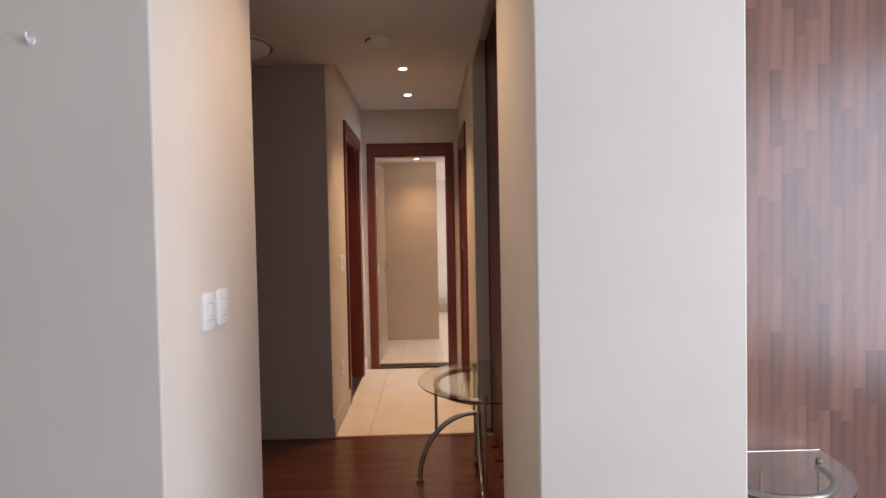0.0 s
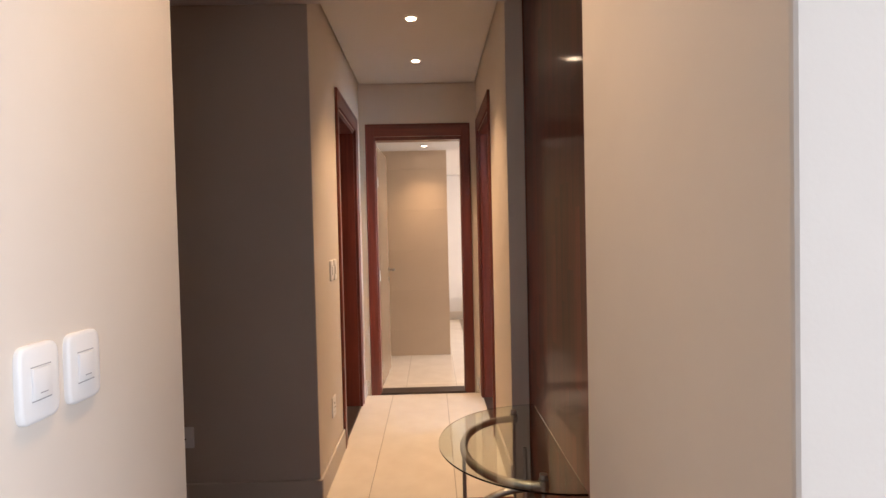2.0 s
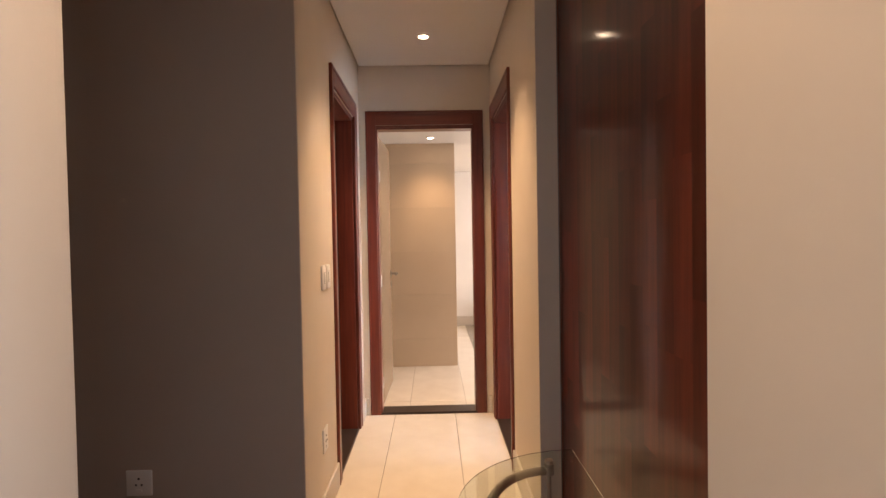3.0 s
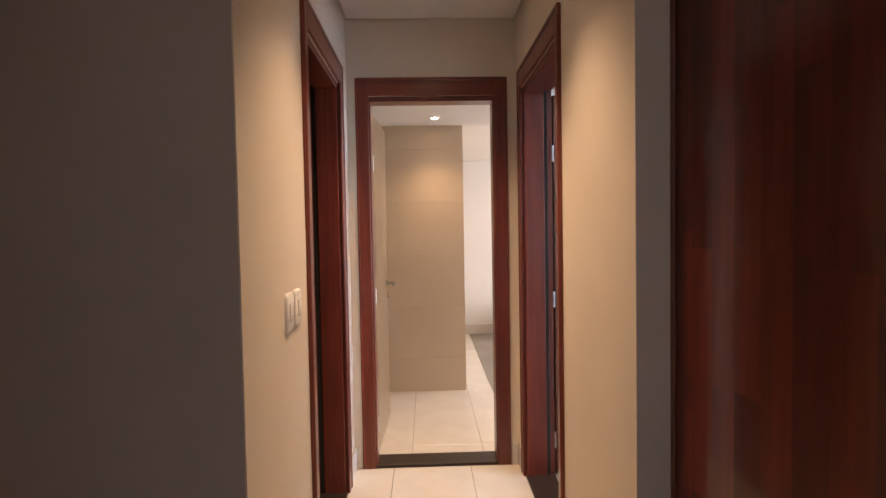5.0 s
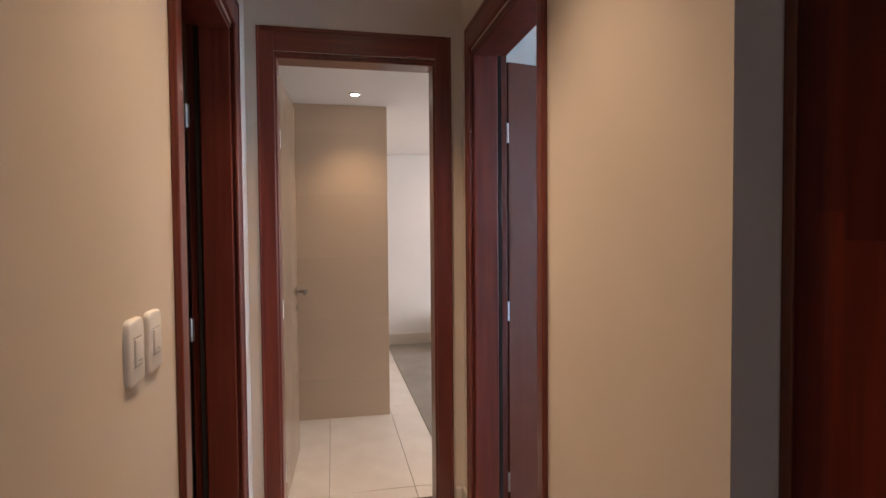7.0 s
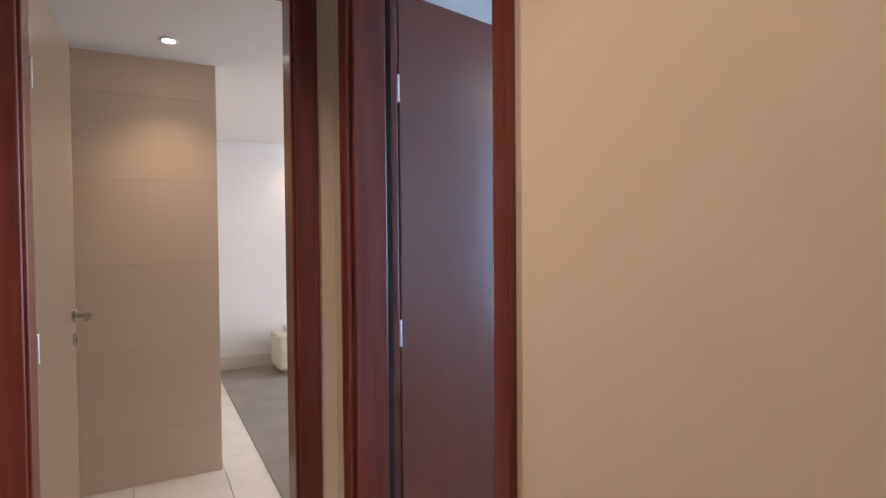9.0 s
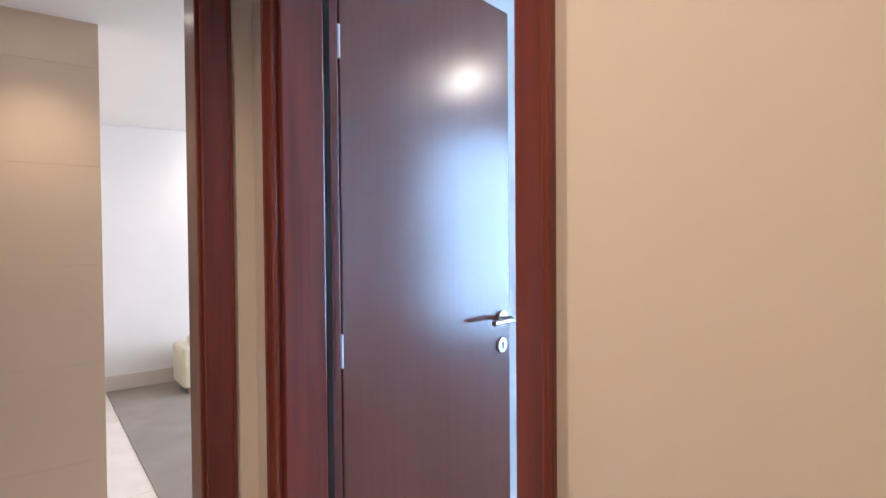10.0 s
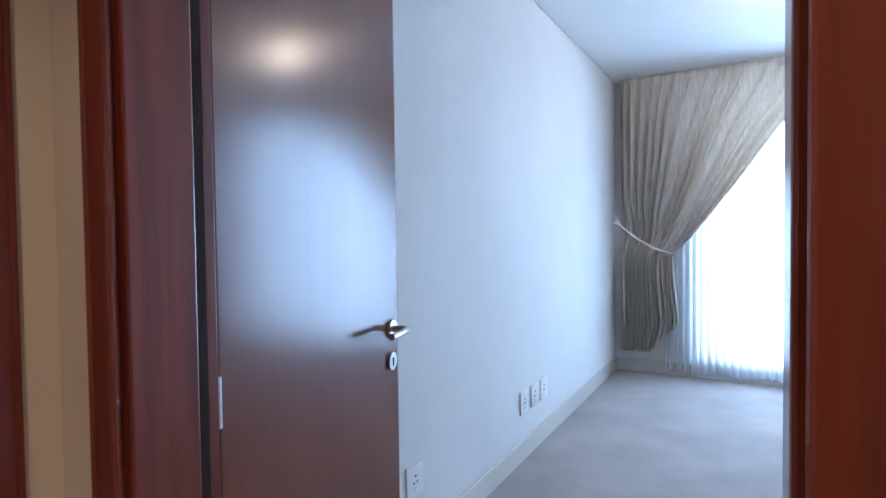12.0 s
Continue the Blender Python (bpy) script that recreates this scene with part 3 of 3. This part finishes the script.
def drape():
    bm = bmesh.new()
    nu, nv, rows = 170, 56, []
    for j in range(nv + 1):
        v = j / nv
        row = []
        for i in range(nu + 1):
            u = i / nu
            hem = 0.20 + 0.28 * max(0.0, u - 0.62) / 0.38 + 0.012 * math.sin(u * 70)
            z = 2.539 - (2.539 - hem) * v
            tie = 1.27 - 0.24 * u
            near = math.exp(-((z - tie) / 0.16) ** 2)
            yl = 4.545 - 0.04 * near
            yr = edge_y(z)
            bulge = 0.03 * noise.noise((u * 5, z * 0.8, 2.0))
            high = min(1.0, max(0.0, (z - tie) / 1.1))
            y = yl + (yr - yl) * u ** (1.02 + 0.4 * high)
            ph = u * 2 * math.pi * 14 + 2.5 * noise.noise((u * 5, 0.0, 0.5)) + 0.5 * noise.noise((u * 4, z * 0.5, 3.0))
            amp = (0.044 + 0.02 * noise.noise((u * 7, z * 0.3, 4.0))) * (1 - 0.5 * near) * (0.3 + 0.7 * min(1.0, (2.539 - z) / 0.5))
            x = 4.80 + amp * math.sin(ph) + 0.007 * math.sin(2.3 * ph + 1.0) + bulge * 0.5 + 0.035 * near - 0.02 * u
            y += 0.008 * math.cos(ph) + 0.003 * noise.noise((u * 40, z * 3, 1.0))
            row.append(bm.verts.new((x, y, z)))
        rows.append(row)
    for a, b in zip(rows, rows[1:]):
        for i in range(nu):
            bm.faces.new((a[i], a[i + 1], b[i + 1], b[i]))
    ob = done("curtain", bm, DRAPE, smooth=True)
    sol = ob.modifiers.new("thick", "SOLIDIFY")
    sol.thickness = 0.002
    bm = bmesh.new()
    pts = [(4.755 - 0.02 * math.sin(k / 14 * math.pi), 4.56 - 0.43 * k / 14, 1.29 - 0.25 * k / 14 - 0.035 * math.sin(k / 14 * math.pi)) for k in range(15)]
    bm_tube(bm, pts, 0.009, 10)
    bmesh.ops.create_uvsphere(bm, u_segments=16, v_segments=10, radius=0.02, matrix=Matrix.Translation((4.77, 4.575, 1.30)))
    bm_tube(bm, [(4.77, 4.58, 1.30), (4.78, 4.615, 1.31)], 0.012, 10)
    tagged(done("tieback", bm, DRAPE, ob, smooth=True), "rope tieback with a knob")
    return tagged(ob, "long beige satin curtain gathered by a tieback", "curtain")


drape()


def sheer():
    bm = bmesh.new()
    nu, nv, rows = 320, 16, []
    for j in range(nv + 1):
        v = j / nv
        row = []
        for i in range(nu + 1):
            u = i / nu
            z = 2.53 - (2.53 - 0.045 - 0.012 * math.sin(u * 47)) * v
            ph = u * 2 * math.pi * 44 + 1.6 * noise.noise((u * 9, 0.3 * z, 7.0))
            y = 4.20 - 2.5 * u + 0.008 * math.cos(ph)
            x = 4.862 + (0.012 + 0.016 * v) * math.sin(ph)
            row.append(bm.verts.new((x, y, z)))
        rows.append(row)
    for a, b in zip(rows, rows[1:]):
        for i in range(nu):
            bm.faces.new((a[i], a[i + 1], b[i + 1], b[i]))
    ob = done("sheer_curtain", bm, SHEER, smooth=True)
    return tagged(ob, "white sheer voile curtain glowing with daylight", "curtain")


sheer()

# ottoman in the bedroom, with a small box on it
bm = bmesh.new()
bm_box(bm, -0.26, 0.26, -0.2, 0.2, 0.05, 0.38, bev=0.03, seg=4)
ott = done("ottoman", bm, LEATHER, smooth=True, m=pose(1.10, 7.9, 0.004))
for fx in (-0.2, 0.2):
    for fy in (-0.15, 0.15):
        bm = bmesh.new()
        bm_cyl(bm, 0.018, 0.052, pose(fx, fy, 0.026), 14)
        done("foot", bm, DARK_STEEL, ott)
tagged(ott, "low cream leather ottoman on short feet", "ottoman")
bm = bmesh.new()
bm_box(bm, -0.11, 0.11, -0.09, 0.09, 0, 0.06, bev=0.012, seg=3)
tagged(done("cushion", bm, PLASTIC, smooth=True, m=pose(1.04, 7.9, 0.384)), "small white folded cushion lying on the ottoman", "cushion")


# ---------------------------------------------------------------- pieces: panels, strips, boards, tiles
def piece_mesh(name, w, d, h, mat, bev=0.0015):
    bm = bmesh.new()
    bm_box(bm, -w / 2, w / 2, -d / 2, d / 2, -h / 2, h / 2, bev=bev, seg=1)
    me = bpy.data.meshes.new(name)
    bm.to_mesh(me)
    bm.free()
    me.materials.append(mat)
    return me


def strips(root, name, mat, along, height, sw, place, seed, lengths=(0.3, 0.42, 0.56)):
    """Upright wooden strips of three lengths in staggered columns; place(u, z) gives each pose."""
    rnd = random.Random(seed)
    made = {}
    for c in range(int(along / sw)):
        z = 0.012
        z_first = True
        while z < height - 0.02:
            ln = rnd.choice(lengths) * (rnd.choice((0.5, 1.0)) if z_first else 1.0)
            z_first = False
            ln = min(ln, height - z)
            if height - z - ln < 0.09:
                ln = height - z
            key = round(ln, 3)
            if key not in made:
                made[key] = piece_mesh(name, sw, 0.014, key, mat, 0.0)
            ob = new(name, made[key])
            ob.parent = root
            ob.matrix_basis = place((c + 0.5) * sw, z + ln / 2)
            z += ln


panel = structure(new("panelling_foyer"), "dark lacquered wall panelling of upright wood strips", "wall panel")
strips(panel, "strip", PANEL_WOOD, 1.36, 2.545, 0.085, lambda u, z: pose(0.448, 1.358 + u, z, 0, 0, -90), 5)
structure(boxes("panelling_edge", LEAF_WOOD, (0.436, 0.47, 2.712, 2.733, 0, 2.545), bev=0.002), "dark edge strip of the wood panelling", "trim")
clad = structure(new("cladding_living"), "brown glossy wall cladding of upright wood strips", "wall panel")
strips(clad, "strip", STRIP_WOOD, 0.991, 2.74, 0.045, lambda u, z: pose(0.90 + u, 1.163, z), 8, (0.2, 0.28, 0.4))
structure(boxes("cladding_far", STRIP_WOOD, (1.891, 3.2, 1.156, 1.17, 0, 2.74)), "brown wood wall cladding", "wall panel")

floor_boards = structure(new("boards_foyer"), "dark reddish wooden floor boards", "floor")
board = piece_mesh("board", 0.8995, 0.014, 0.0996, FLOOR_WOOD, 0.0005)
half_board = piece_mesh("board", 0.4995, 0.014, 0.0996, FLOOR_WOOD, 0.0005)
for r in range(21):
    for c in range(3):
        x = -2.3 + (0.45 if r % 2 else 0.0) + 0.9 * c + 0.45
        short = x > 0.3
        if x > -1.9:
            ob = new("board", half_board if short else board)
            ob.parent = floor_boards
            ob.matrix_basis = pose(0.2 if short else x, 0.595 + 0.1 * r, -0.007, 90)
structure(boxes("threshold_foyer", FRAME_WOOD_X, (XL - 0.0, XR, YF - 0.03, YF + 0.012, -0.02, 0.004), bev=0.002), "wooden strip between boards and tiles", "threshold")

tiles = structure(new("tiles_corridor"), "large cream floor tiles in the corridor", "floor")
full = piece_mesh("tile", 0.429, 1.757, 0.012, TILE)
slim = piece_mesh("tile", 0.219, 1.757, 0.012, TILE)
wide_right = piece_mesh("tile", 0.284, 1.757, 0.012, TILE)
for me, cx in ((slim, -0.477), (full, -0.150), (wide_right, 0.209)):
    ob = new("tile", me)
    ob.parent = tiles
    ob.matrix_basis = pose(cx, YF + 0.012 + 0.8795, -0.006)
tiles_bed = structure(new("tiles_bedroom"), "large cream floor tiles in the bedroom", "floor")
long_tile = piece_mesh("tile", 0.429, 1.297, 0.012, TILE)
cut = piece_mesh("tile", 0.429, 0.135, 0.012, TILE)
edge_tile = piece_mesh("tile", 0.203, 1.297, 0.012, TILE)
edge_cut = piece_mesh("tile", 0.203, 0.135, 0.012, TILE)
for r in range(4):
    for c in range(4):
        me = (cut if c < 3 else edge_cut) if r == 0 else (long_tile if c < 3 else edge_tile)
        ob = new("tile", me)
        ob.parent = tiles_bed
        ob.matrix_basis = pose((-0.917, -0.486, -0.055, 0.263)[c], 4.672 if r == 0 else 4.742 + 0.65 + 1.3 * (r - 1), -0.006)

# beige wall panels of the block
col_w = 0.735
wide_panel = piece_mesh("panel", col_w - 0.0008, 0.014, 0.4292, CLAD, 0.0005)
for c in range(2):
    for r in range(6):
        h = 0.43
        zc = 0.062 - 0.215 + 0.43 * (r + 0.5)
        ob = new("panel", wide_panel)
        ob.parent = block
        ob.matrix_basis = pose(0.150 - col_w * (c + 0.5), 5.877, zc)
